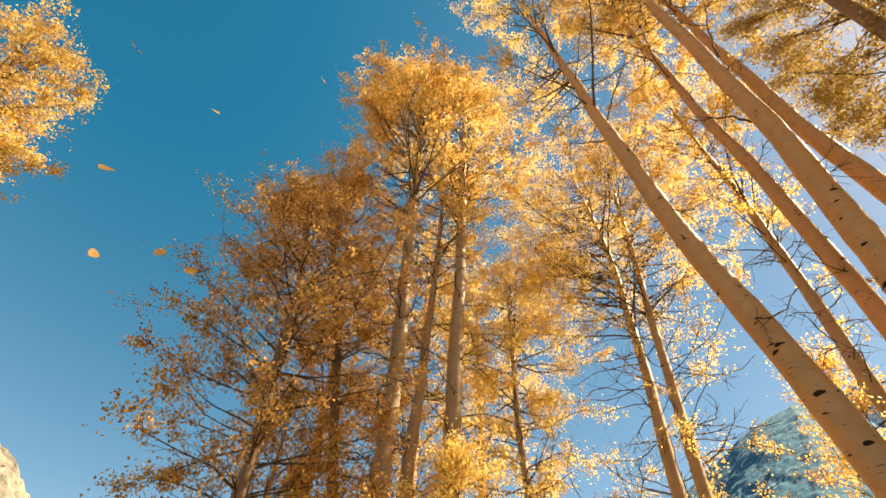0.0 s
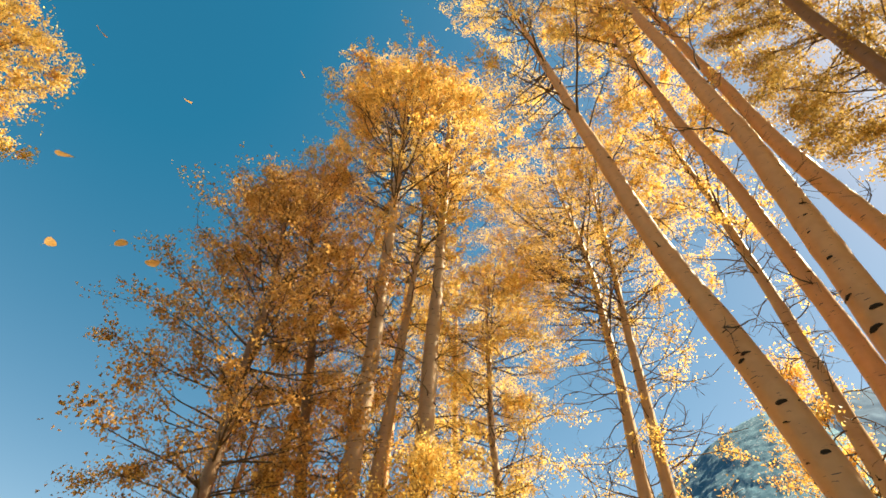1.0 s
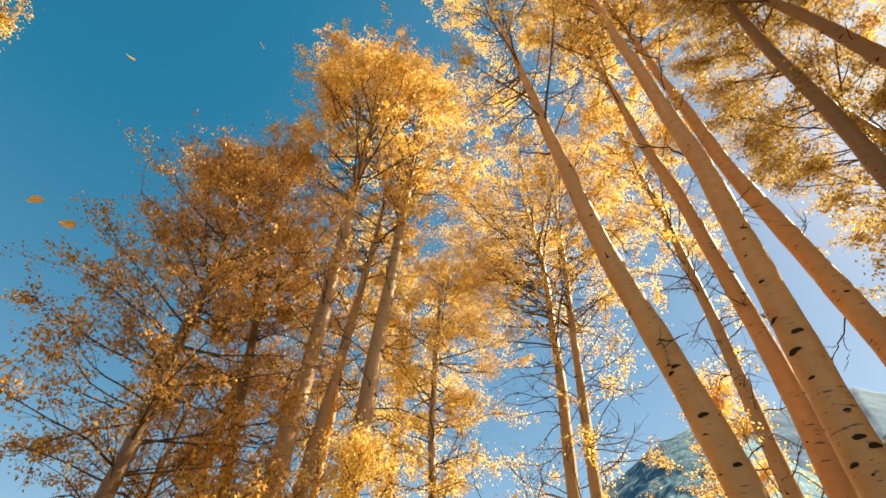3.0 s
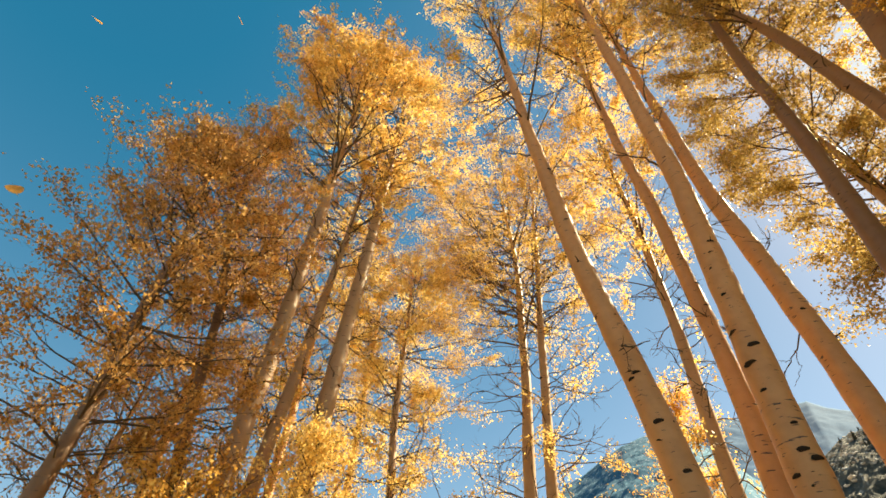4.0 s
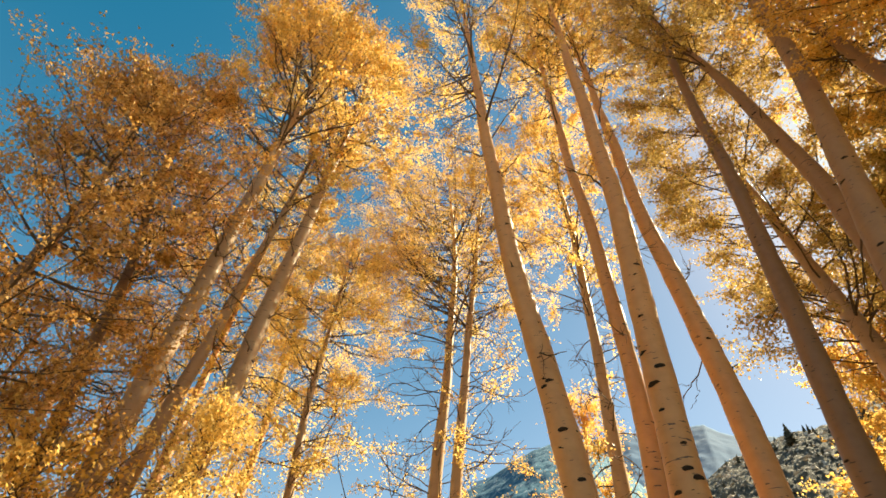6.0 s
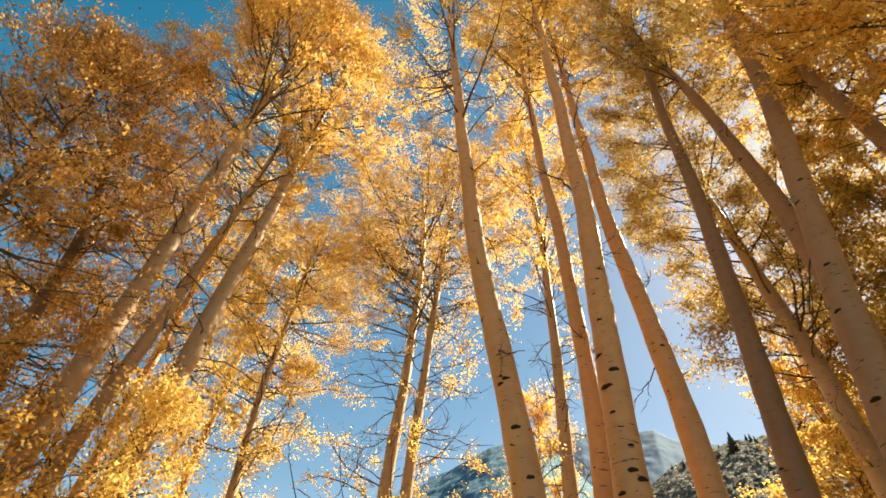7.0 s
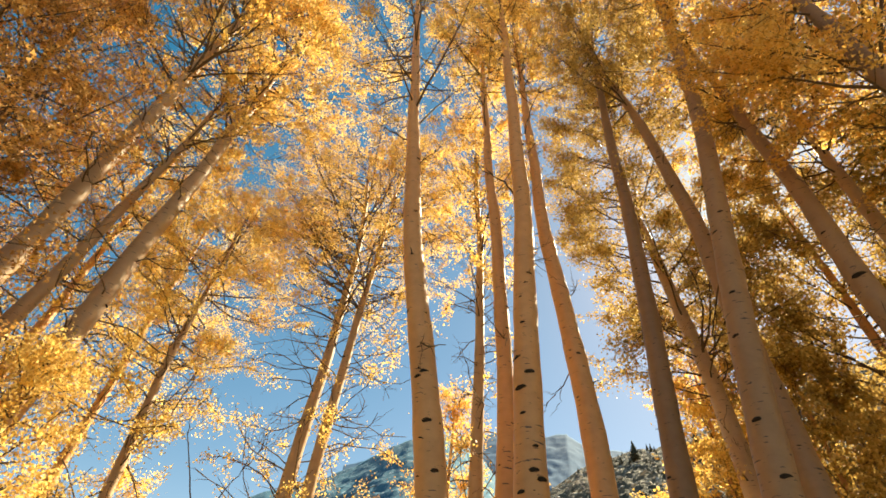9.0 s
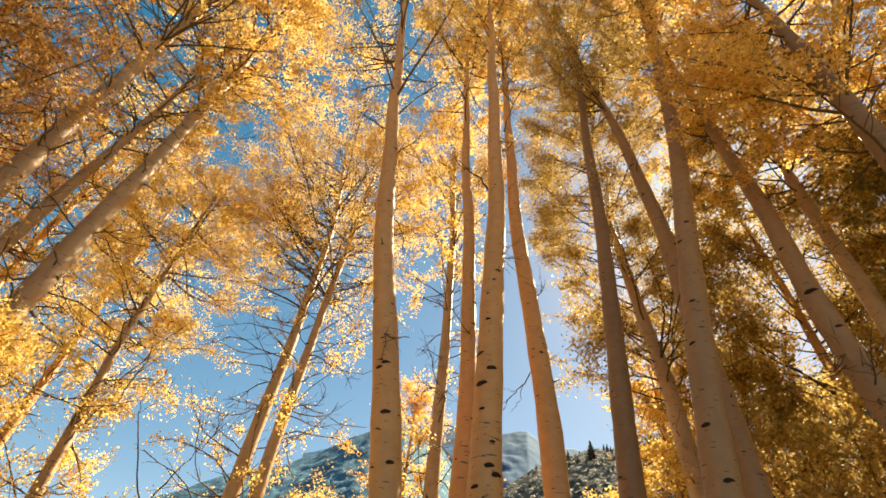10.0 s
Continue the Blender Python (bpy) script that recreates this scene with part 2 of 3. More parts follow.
def aspen(nodes, r0, z0, radius, limbs, count, leaf, seed, label, knots=0, dead=0, bark=BARK, leaf_size=0.064,
          lift=(8, 48), side=None, spread=0.22, bare=0.45, marks=(), tufts=0, twig=(0.3, 1.3), clump=0.62, droop=None, taper=0.8, peak=0.42):
    """nodes: the trunk's bends; z0: where the leafy crown begins; radius: the crown's; count: leaves; dead: bare lower twigs,
    the first of them with tufts of leaves, half of them towards droop."""
    rng = np.random.default_rng(seed)
    base = Vector(nodes[0])
    count = int(count * DENSITY)
    tree = tagged(new("aspen_tree"), label, "tree", "aspen grove")
    tree.location = base
    off = np.array(base)
    top = nodes[-1][2]
    # trunk
    z = np.linspace(0, top, 90)
    mid = along(nodes, z) - off
    mid[:, 0] += 0.012 * np.sin(z * 1.7 + seed)
    mid[:, 1] += 0.012 * np.cos(z * 1.3 + seed)

    def girth(h):
        return r0 * np.clip(1 - h / top, 0, 1) ** taper + 0.012 + 0.35 * r0 * np.exp(-h / 0.35)

    rad = girth(z) * (1 + 0.03 * np.sin(z * 4.3 + seed) + 0.02 * np.sin(z * 9.1))
    tubes = Tubes()
    tubes.add(mid, rad, 18)
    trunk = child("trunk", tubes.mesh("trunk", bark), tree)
    # limbs
    wood, spots = Tubes(), []

    def bend(start, way, length, steps, rise, wobble):
        pts = [start]
        d = way / np.linalg.norm(way)
        for _ in range(steps):
            d = d + np.array([0, 0, rise]) + rng.normal(size=3) * wobble
            d /= np.linalg.norm(d)
            pts.append(pts[-1] + d * length / steps)
        return np.array(pts), d

    turn = rng.uniform(0, 6.28)
    limbs = int(limbs * 1.3)

    def spray(run, n, back, share):
        """n short twigs off a run of points, as (start, end, share of leaves): only their leaves show."""
        k = rng.uniform(back, 0.999, n) * (len(run) - 1)
        j = k.astype(int)
        a0 = run[j] + (run[j + 1] - run[j]) * (k - j)[:, None]
        d = run[j + 1] - run[j]
        d /= np.linalg.norm(d, axis=1)[:, None]
        d = d + rng.normal(size=(n, 3)) * (0.7, 0.7, 0.45)
        b0 = a0 + d * rng.uniform(0.06, 0.26, n)[:, None]
        spots.append(np.concatenate([a0, b0, np.full((n, 1), share)], 1))

    for i in range(limbs):
        u = (i + rng.uniform(0.1, 0.9)) / limbs
        h_end = z0 + (top - z0) * u
        reach = radius * 1.12 * crown_shape(u, peak) * rng.uniform(0.55, 1.12)
        turn += 2.4 + rng.normal() * 0.5
        if side is not None and rng.uniform() < side[1]:
            turn = radians(side[0]) + rng.normal() * 0.6
        tilt = radians(rng.uniform(*lift))
        h0 = h_end - reach * math.tan(tilt) * 0.8
        if h0 < z0 * 0.85:
            h0 = z0 * 0.85 + rng.uniform(0, 0.5) * (h_end - z0 * 0.85)
            tilt = math.atan2(h_end - h0, reach * 0.8)
        h0 = min(h0, top - 0.4)
        start = along(nodes, np.array([h0]))[0] - off
        way = np.array([math.cos(turn) * math.cos(tilt), math.sin(turn) * math.cos(tilt), math.sin(tilt)])
        length = max(reach / math.cos(tilt), 0.35)
        pts, _ = bend(start, way, length, 6, 0.03, 0.10)
        rl = min(girth(h0) * 0.4, 0.007 + 0.007 * length)
        one = Tubes()
        one.add(pts, np.linspace(rl, 0.004, 7), 5)
        child("limb", one.mesh("limb", TWIG), tree)
        limb_share = rng.lognormal(0, clump * 0.45)
        subs = max(4, int(length * 4.2))
        for s in range(subs):
            g = bare * 0.6 + (1 - bare * 0.6) * (s + rng.uniform()) / subs
            k = min(int(g * 6), 5)
            p = pts[k] + (pts[k + 1] - pts[k]) * (g * 6 - k)
            dirn = (pts[k + 1] - pts[k]) / np.linalg.norm(pts[k + 1] - pts[k])
            way2 = dirn + rng.normal(size=3) * np.array([0.75, 0.75, 0.38])
            sp, _ = bend(p, way2, rng.uniform(0.32, 0.75) * min(length, 1.9) * (1.15 - 0.5 * g), 4, 0.04, 0.16)
            wood.add(sp, np.linspace(max(rl * (1 - g) * 0.5, 0.0050), 0.002, 5), 3)
            tw, _ = bend(sp[2], (sp[3] - sp[2]) + rng.normal(size=3) * 0.12, rng.uniform(0.15, 0.4), 2, 0.0, 0.25)
            wood.add(tw, (0.003, 0.002, 0.0015), 3)
            share = limb_share * rng.lognormal(0, clump * 0.7)
            if g > bare * (1.2 - 0.7 * u):
                spray(sp, 8, 0.15, share)
                spray(tw, 2, 0.2, share)
    leafy = sum(len(q) for q in spots)
    for i in range(dead):
        h = rng.uniform(0.28, 1.0) * z0
        t = rng.uniform(0, 6.28) if droop is None or i % 2 else radians(droop) + rng.normal() * 0.6
        start = along(nodes, np.array([h]))[0] - off
        tw, d = bend(start, np.array([math.cos(t), math.sin(t), rng.uniform(-0.2, 0.35)]), rng.uniform(*twig), 6, rng.uniform(-0.08, 0.14), 0.27)
        wood.add(tw, np.linspace(0.015, 0.006, 7), 4)
        if i < tufts:
            spray(tw, 9, 0.45, 1.2)
        for _ in range(6):
            j = int(rng.integers(1, 6))
            t2, _ = bend(tw[j], (tw[j + 1] - tw[j]) + rng.normal(size=3) * 0.15, rng.uniform(0.15, 0.6), 3, 0.0, 0.25)
            wood.add(t2, np.linspace(0.007, 0.003, 4), 3)
            if i < tufts and j > 2:
                spray(t2, 5, 0.2, 1.0)
    per = count / max(leafy, 1)
    spots = np.concatenate(spots)
    count = int(per * len(spots))
    pick = rng.choice(len(spots), count, p=spots[:, 6] / spots[:, 6].sum())
    f = rng.uniform(0.1, 1.0, count)[:, None]
    at = spots[pick, :3] * (1 - f) + spots[pick, 3:6] * f + rng.normal(size=(count, 3)) * spread * 0.26
    child("twig_work", wood.mesh("twig_work", TWIG), tree, "thin dark twigs", kind="stuff")
    child("crown", leaves("crown", at, leaf_size, leaf, rng), tree, kind="stuff")
    # scars where twigs fell, some with a broken spur
    def on_bark(h, t, size, mesh, name, label="", tip=0.0):
        c = [np.interp(h, z, mid[:, k]) for k in range(3)]
        r = float(np.interp(h, z, rad))
        k = child(name, mesh, trunk, label)
        k.matrix_basis = pose(c[0] + r * math.cos(t), c[1] + r * math.sin(t), c[2], tip, 0, math.degrees(t)) @ Matrix.Diagonal((*size, 1))

    knots = int(knots * 1.3)
    for i in range(knots):
        h = 1.8 + (z0 + 3.0) * (i + rng.uniform(0.0, 0.9)) / knots
        t = rng.uniform(0, 6.28)
        size = rng.choice([0.016, 0.024, 0.032, 0.044], p=[0.35, 0.35, 0.2, 0.1])
        on_bark(h, t, (size * 0.8, size * rng.uniform(0.7, 1.6), size * rng.uniform(0.35, 0.95)), KNOTS[i % 5], "knot", tip=rng.uniform(-15, 15))
        if i % 3 == 0:
            s = rng.uniform(0.5, 1.6)
            on_bark(h + 0.01, t, (s, s, s), SPUR, "twig_stub", tip=rng.uniform(0, 360))
    facing = math.atan2(-nodes[0][1], -nodes[0][0])
    for h, swing, size in marks:
        on_bark(h, facing + radians(swing), (size * 0.5, size * 1.15, size * 0.75), KNOTS[int(h * 10) % 5], "knot", "dark eye-shaped branch scar", 8)
    return tree


TALL = "tall pale-barked aspen with a golden autumn crown"
THIN = "slender aspen with bare lower twigs and golden leaves"
COPPER = "aspen with copper orange autumn leaves"
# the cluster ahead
aspen([(-2.58, 6.56, 0.00), (-2.56, 6.57, 3.81), (-2.61, 6.54, 6.97), (-2.98, 6.41, 9.90)], 0.12, 3.6, 2.1, 66, 24000, LEAF_COPPER_SHADED, 1, COPPER, dead=6, bark=BARK_DARK_SHADED, tufts=4, side=(185, 0.3), leaf_size=0.052, clump=0.7, lift=(-2, 28), bare=0.4, taper=0.65, peak=0.6)
aspen([(-1.38, 8.16, 0.00), (-1.66, 8.10, 4.15), (-2.08, 8.00, 7.08), (-2.58, 7.90, 9.00), (-2.95, 7.75, 12.7)], 0.105, 7.2, 2.15, 60, 13500, LEAF_COPPER, 2, COPPER, bark=BARK_DARK_SHADED, side=(190, 0.15), tufts=8, dead=30, leaf_size=0.054, twig=(0.5, 1.6), clump=0.6, lift=(5, 38), taper=0.6, bare=0.55, peak=0.65)
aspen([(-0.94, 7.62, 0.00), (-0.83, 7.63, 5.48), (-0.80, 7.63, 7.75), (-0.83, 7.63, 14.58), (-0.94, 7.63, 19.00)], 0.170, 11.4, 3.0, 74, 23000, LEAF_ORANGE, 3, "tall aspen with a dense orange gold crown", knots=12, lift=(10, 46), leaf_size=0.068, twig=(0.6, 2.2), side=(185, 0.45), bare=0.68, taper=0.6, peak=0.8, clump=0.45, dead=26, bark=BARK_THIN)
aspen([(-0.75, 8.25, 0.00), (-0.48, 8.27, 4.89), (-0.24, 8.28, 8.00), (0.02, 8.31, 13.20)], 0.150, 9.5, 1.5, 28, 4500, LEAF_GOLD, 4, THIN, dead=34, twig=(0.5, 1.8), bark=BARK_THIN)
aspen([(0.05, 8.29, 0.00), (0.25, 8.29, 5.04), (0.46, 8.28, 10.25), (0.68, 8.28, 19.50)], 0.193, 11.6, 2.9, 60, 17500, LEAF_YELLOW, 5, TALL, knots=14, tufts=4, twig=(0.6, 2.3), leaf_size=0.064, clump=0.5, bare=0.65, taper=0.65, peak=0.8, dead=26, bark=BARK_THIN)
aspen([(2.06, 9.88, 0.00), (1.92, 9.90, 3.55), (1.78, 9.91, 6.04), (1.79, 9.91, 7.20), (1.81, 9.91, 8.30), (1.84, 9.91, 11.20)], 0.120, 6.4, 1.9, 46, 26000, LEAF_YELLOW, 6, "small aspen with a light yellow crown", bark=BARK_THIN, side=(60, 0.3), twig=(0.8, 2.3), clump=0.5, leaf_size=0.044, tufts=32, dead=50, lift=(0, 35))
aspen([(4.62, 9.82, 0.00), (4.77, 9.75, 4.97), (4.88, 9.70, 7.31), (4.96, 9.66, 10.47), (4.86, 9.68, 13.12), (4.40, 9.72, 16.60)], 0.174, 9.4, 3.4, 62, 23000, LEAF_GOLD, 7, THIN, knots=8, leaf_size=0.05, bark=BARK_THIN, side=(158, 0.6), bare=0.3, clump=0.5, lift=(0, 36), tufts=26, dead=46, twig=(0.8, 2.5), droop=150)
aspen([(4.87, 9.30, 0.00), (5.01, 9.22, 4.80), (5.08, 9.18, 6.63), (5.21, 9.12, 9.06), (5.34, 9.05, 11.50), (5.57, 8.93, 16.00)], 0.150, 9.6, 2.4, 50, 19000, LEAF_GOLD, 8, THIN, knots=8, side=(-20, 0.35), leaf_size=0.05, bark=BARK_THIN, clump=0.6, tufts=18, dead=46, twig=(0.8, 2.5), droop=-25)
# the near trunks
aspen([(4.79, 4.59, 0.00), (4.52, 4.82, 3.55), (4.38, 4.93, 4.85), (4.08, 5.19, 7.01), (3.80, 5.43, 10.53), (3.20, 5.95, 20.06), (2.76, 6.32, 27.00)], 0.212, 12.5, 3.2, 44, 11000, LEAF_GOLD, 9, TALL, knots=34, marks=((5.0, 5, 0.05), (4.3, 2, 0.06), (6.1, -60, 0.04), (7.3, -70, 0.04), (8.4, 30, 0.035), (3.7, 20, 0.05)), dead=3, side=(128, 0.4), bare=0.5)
aspen([(5.88, 5.17, 0.00), (6.06, 4.98, 5.26), (6.03, 5.01, 8.28), (5.91, 5.15, 12.03), (5.69, 5.39, 26.00)], 0.158, 14.5, 2.2, 40, 14000, LEAF_GOLD, 10, TALL, knots=26, side=(60, 0.4), dead=3)
aspen([(5.54, 4.29, 0.00), (5.62, 4.19, 4.78), (5.69, 4.11, 6.69), (5.76, 4.03, 9.71), (5.71, 4.08, 17.68), (5.66, 4.14, 27.00)], 0.228, 17.0, 2.5, 34, 11000, LEAF_GOLD, 11, TALL, knots=36, marks=((4.98, -25, 0.075), (5.22, 12, 0.07), (5.5, -42, 0.055), (4.6, -18, 0.04), (3.85, 15, 0.06), (3.75, 40, 0.07), (4.15, 25, 0.04), (6.1, -12, 0.04), (6.9, 8, 0.03), (3.6, -30, 0.05)), side=(45, 0.5), dead=3)
aspen([(7.21, 4.22, 0.00), (7.21, 4.22, 3.80), (7.21, 4.22, 5.15), (7.18, 4.28, 6.15), (7.13, 4.36, 7.40), (7.05, 4.48, 9.02), (7.03, 4.52, 11.05), (7.02, 4.53, 12.87), (6.97, 4.61, 23.00)], 0.219, 16.5, 2.0, 34, 12000, LEAF_GOLD, 12, TALL, knots=24, dead=3)
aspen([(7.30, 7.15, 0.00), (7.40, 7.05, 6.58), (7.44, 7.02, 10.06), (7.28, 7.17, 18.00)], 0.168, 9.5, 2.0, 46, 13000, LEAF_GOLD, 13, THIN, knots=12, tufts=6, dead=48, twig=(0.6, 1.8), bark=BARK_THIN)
aspen([(8.31, 3.93, 0.00), (8.49, 3.54, 5.81), (8.63, 3.23, 9.30), (8.76, 2.95, 15.09), (9.13, 2.16, 25.00)], 0.219, 19.0, 2.6, 40, 15000, LEAF_GOLD_SHADED, 14, TALL, knots=18, side=(40, 0.5), dead=3, bark=BARK_DARK_SHADED, bare=0.55)
aspen([(7.66, 2.56, 0.00), (7.78, 2.15, 3.91), (7.87, 1.86, 5.86), (7.99, 1.44, 7.96), (8.20, 0.74, 11.92), (8.39, 0.06, 17.97), (8.62, -0.72, 25.00)], 0.236, 18, 2.6, 40, 19000, LEAF_GOLD, 15, TALL, knots=34, marks=((5.85, -30, 0.05), (6.6, -8, 0.045), (4.6, -20, 0.06), (8.3, 10, 0.045), (11.5, -5, 0.04), (3.9, 22, 0.06)), side=(5, 0.5), dead=3, bark=BARK_SHADED, bare=0.55)
aspen([(9.25, 2.22, 0.00), (9.26, 2.17, 4.31), (9.27, 2.13, 6.67), (9.29, 2.08, 9.84), (9.26, 2.18, 12.95), (9.19, 2.48, 16.75), (9.07, 2.98, 23.00)], 0.244, 15.5, 2.7, 44, 17000, LEAF_GOLD_SHADED, 16, TALL, knots=24, dead=16, side=(20, 0.4), bark=BARK_SHADED, bare=0.5)
aspen([(9.27, 0.01, 0.00), (9.27, 0.28, 6.85), (9.27, 0.20, 9.23), (9.27, 0.29, 20.00)], 0.230, 11.5, 2.8, 46, 21000, LEAF_GOLD_SHADED, 17, TALL, knots=22, marks=((6.9, 5, 0.085), (6.2, 28, 0.05), (7.9, -20, 0.04)), dead=16, side=(0, 0.4), bark=BARK_SHADED)
aspen([(7.97, -1.14, 0.00), (7.90, -1.47, 7.97), (7.85, -1.67, 10.45), (7.81, -1.86, 18.00)], 0.235, 8.5, 2.8, 56, 34000, LEAF_ORANGE, 18, TALL, knots=14, dead=8, side=(-15, 0.4), bare=0.25, leaf_size=0.07, bark=BARK_DARK_SHADED)
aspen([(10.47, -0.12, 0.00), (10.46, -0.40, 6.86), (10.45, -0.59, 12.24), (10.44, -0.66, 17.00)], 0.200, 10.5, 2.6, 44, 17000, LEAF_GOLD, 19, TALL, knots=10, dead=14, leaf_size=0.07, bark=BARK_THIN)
aspen([(11.07, 3.51, 0.00), (11.05, 3.55, 7.47), (10.94, 3.88, 13.00), (10.9, 4.0, 20.0)], 0.229, 7.2, 2.8, 74, 38000, LEAF_GOLD_SHADED, 20, "aspen with golden foliage hanging low", knots=8, dead=16, leaf_size=0.07, bark=BARK_THIN, spread=0.34, clump=0.3, side=(118, 0.3))
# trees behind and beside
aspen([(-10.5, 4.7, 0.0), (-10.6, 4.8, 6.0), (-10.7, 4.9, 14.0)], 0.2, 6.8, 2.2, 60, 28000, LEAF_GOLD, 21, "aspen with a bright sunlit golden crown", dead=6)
aspen([(13.0, 0.6, 0.0), (13.1, 0.7, 5.0), (13.2, 0.9, 15.0)], 0.16, 2.6, 2.6, 50, 33000, LEAF_GOLD_SHADED, 22, "aspen with dense golden foliage to the ground", dead=4, leaf_size=0.078, spread=0.34, clump=0.3)
aspen([(12.6, -2.2, 0.0), (12.6, -2.2, 6.0), (12.7, -2.3, 13.0)], 0.17, 2.6, 2.6, 50, 28000, LEAF_GOLD_SHADED, 23, "aspen with dense golden foliage darkened as shade", dead=4, leaf_size=0.078, spread=0.34, clump=0.3)
aspen([(14.0, 3.0, 0.0), (14.0, 3.0, 5.0), (14.1, 3.1, 13.5)], 0.14, 2.2, 2.3, 50, 23000, LEAF_GOLD_SHADED, 24, "aspen with dense golden foliage to the ground", dead=4, leaf_size=0.078, spread=0.34, clump=0.3)
aspen([(15.0, -1.2, 0.0), (15.0, -1.2, 6.0), (15.1, -1.2, 12.0)], 0.16, 2.2, 2.6, 44, 15000, LEAF_GOLD_SHADED, 28, "aspen with dense golden foliage darkened as shade", dead=4, leaf_size=0.085, spread=0.34, clump=0.3)
aspen([(12.0, -4.2, 0.0), (12.0, -4.2, 6.0), (12.1, -4.3, 14.0)], 0.17, 3.0, 2.6, 48, 21000, LEAF_GOLD_SHADED, 29, "aspen with dense golden foliage darkened as shade", dead=4, leaf_size=0.08, spread=0.34, clump=0.3)
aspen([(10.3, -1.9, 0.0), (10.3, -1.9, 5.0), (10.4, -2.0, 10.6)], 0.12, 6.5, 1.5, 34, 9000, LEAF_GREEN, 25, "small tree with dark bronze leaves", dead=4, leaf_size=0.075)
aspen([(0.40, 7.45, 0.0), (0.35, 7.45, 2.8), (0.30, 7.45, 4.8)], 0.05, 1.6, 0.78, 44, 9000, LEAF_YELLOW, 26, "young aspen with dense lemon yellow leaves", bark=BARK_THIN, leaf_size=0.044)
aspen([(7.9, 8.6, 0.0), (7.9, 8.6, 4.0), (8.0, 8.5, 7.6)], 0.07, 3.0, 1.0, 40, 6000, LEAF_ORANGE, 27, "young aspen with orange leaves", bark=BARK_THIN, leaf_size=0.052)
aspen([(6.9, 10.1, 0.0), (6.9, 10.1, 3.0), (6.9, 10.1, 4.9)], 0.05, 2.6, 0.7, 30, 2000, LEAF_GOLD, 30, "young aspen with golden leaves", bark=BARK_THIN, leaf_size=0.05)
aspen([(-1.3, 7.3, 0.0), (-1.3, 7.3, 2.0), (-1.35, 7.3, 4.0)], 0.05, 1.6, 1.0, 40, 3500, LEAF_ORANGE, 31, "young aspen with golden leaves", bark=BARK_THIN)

aspen([(-3.0, 11.6, 0.0), (-3.0, 11.6, 6.0), (-3.1, 11.7, 13.0)], 0.14, 4.0, 2.2, 54, 9000, LEAF_COPPER, 32, COPPER, dead=8, leaf_size=0.06)
aspen([(-0.6, 12.4, 0.0), (-0.6, 12.4, 6.0), (-0.5, 12.4, 15.0)], 0.15, 5.0, 2.3, 56, 15000, LEAF_GOLD, 33, TALL, dead=10, leaf_size=0.06)
aspen([(1.2, 12.8, 0.0), (1.2, 12.8, 6.0), (1.3, 12.8, 13.5)], 0.14, 6.0, 2.0, 46, 11000, LEAF_YELLOW, 34, TALL, dead=10, leaf_size=0.055)
aspen([(-3.3, 9.9, 0.0), (-3.3, 9.9, 4.0), (-3.3, 9.9, 7.0)], 0.09, 2.2, 1.6, 44, 9000, LEAF_COPPER_SHADED, 35, COPPER, dead=4, leaf_size=0.05)

aspen([(12.7, 4.5, 0.0), (12.7, 4.5, 4.0), (12.8, 4.5, 8.8)], 0.10, 1.6, 1.8, 44, 15000, LEAF_GOLD, 36, "low aspen with thick golden foliage", dead=4, leaf_size=0.072)
aspen([(13.4, 2.6, 0.0), (13.4, 2.6, 4.0), (13.4, 2.6, 8.4)], 0.10, 1.6, 1.8, 44, 18000, LEAF_GOLD_SHADED, 37, "low aspen with thick golden foliage darkened as shade", dead=4, leaf_size=0.075)


# ---- ground and mountains ----
def ground():
    n, m = 72, 30
    r = np.concatenate([[0.5], 1.25 ** np.arange(m) * 3.0])
    verts = []
    for i, q in enumerate(r):
        for j in range(n):
            t = 2 * math.pi * j / n
            x, y = q * math.cos(t), q * math.sin(t)
            verts.append((x, y, 0.12 * noise.noise((x * 0.3, y * 0.3, 0)) * min(1, q / 4) - 0.05))
    v = np.array(verts + [(0, 0, -0.05)])
    faces = [(i * n + j, (i + 1) * n + j, (i + 1) * n + (j + 1) % n, i * n + (j + 1) % n) for i in range(len(r) - 1) for j in range(n)]
    cap = np.array([(j, (j + 1) % n, len(v) - 1) for j in range(n)])
    return tagged(new("ground", mesh_from("ground", v, [np.array(faces), cap], GROUND, True)), "forest floor under fallen golden leaves", "ground", kind="structure")


ground()


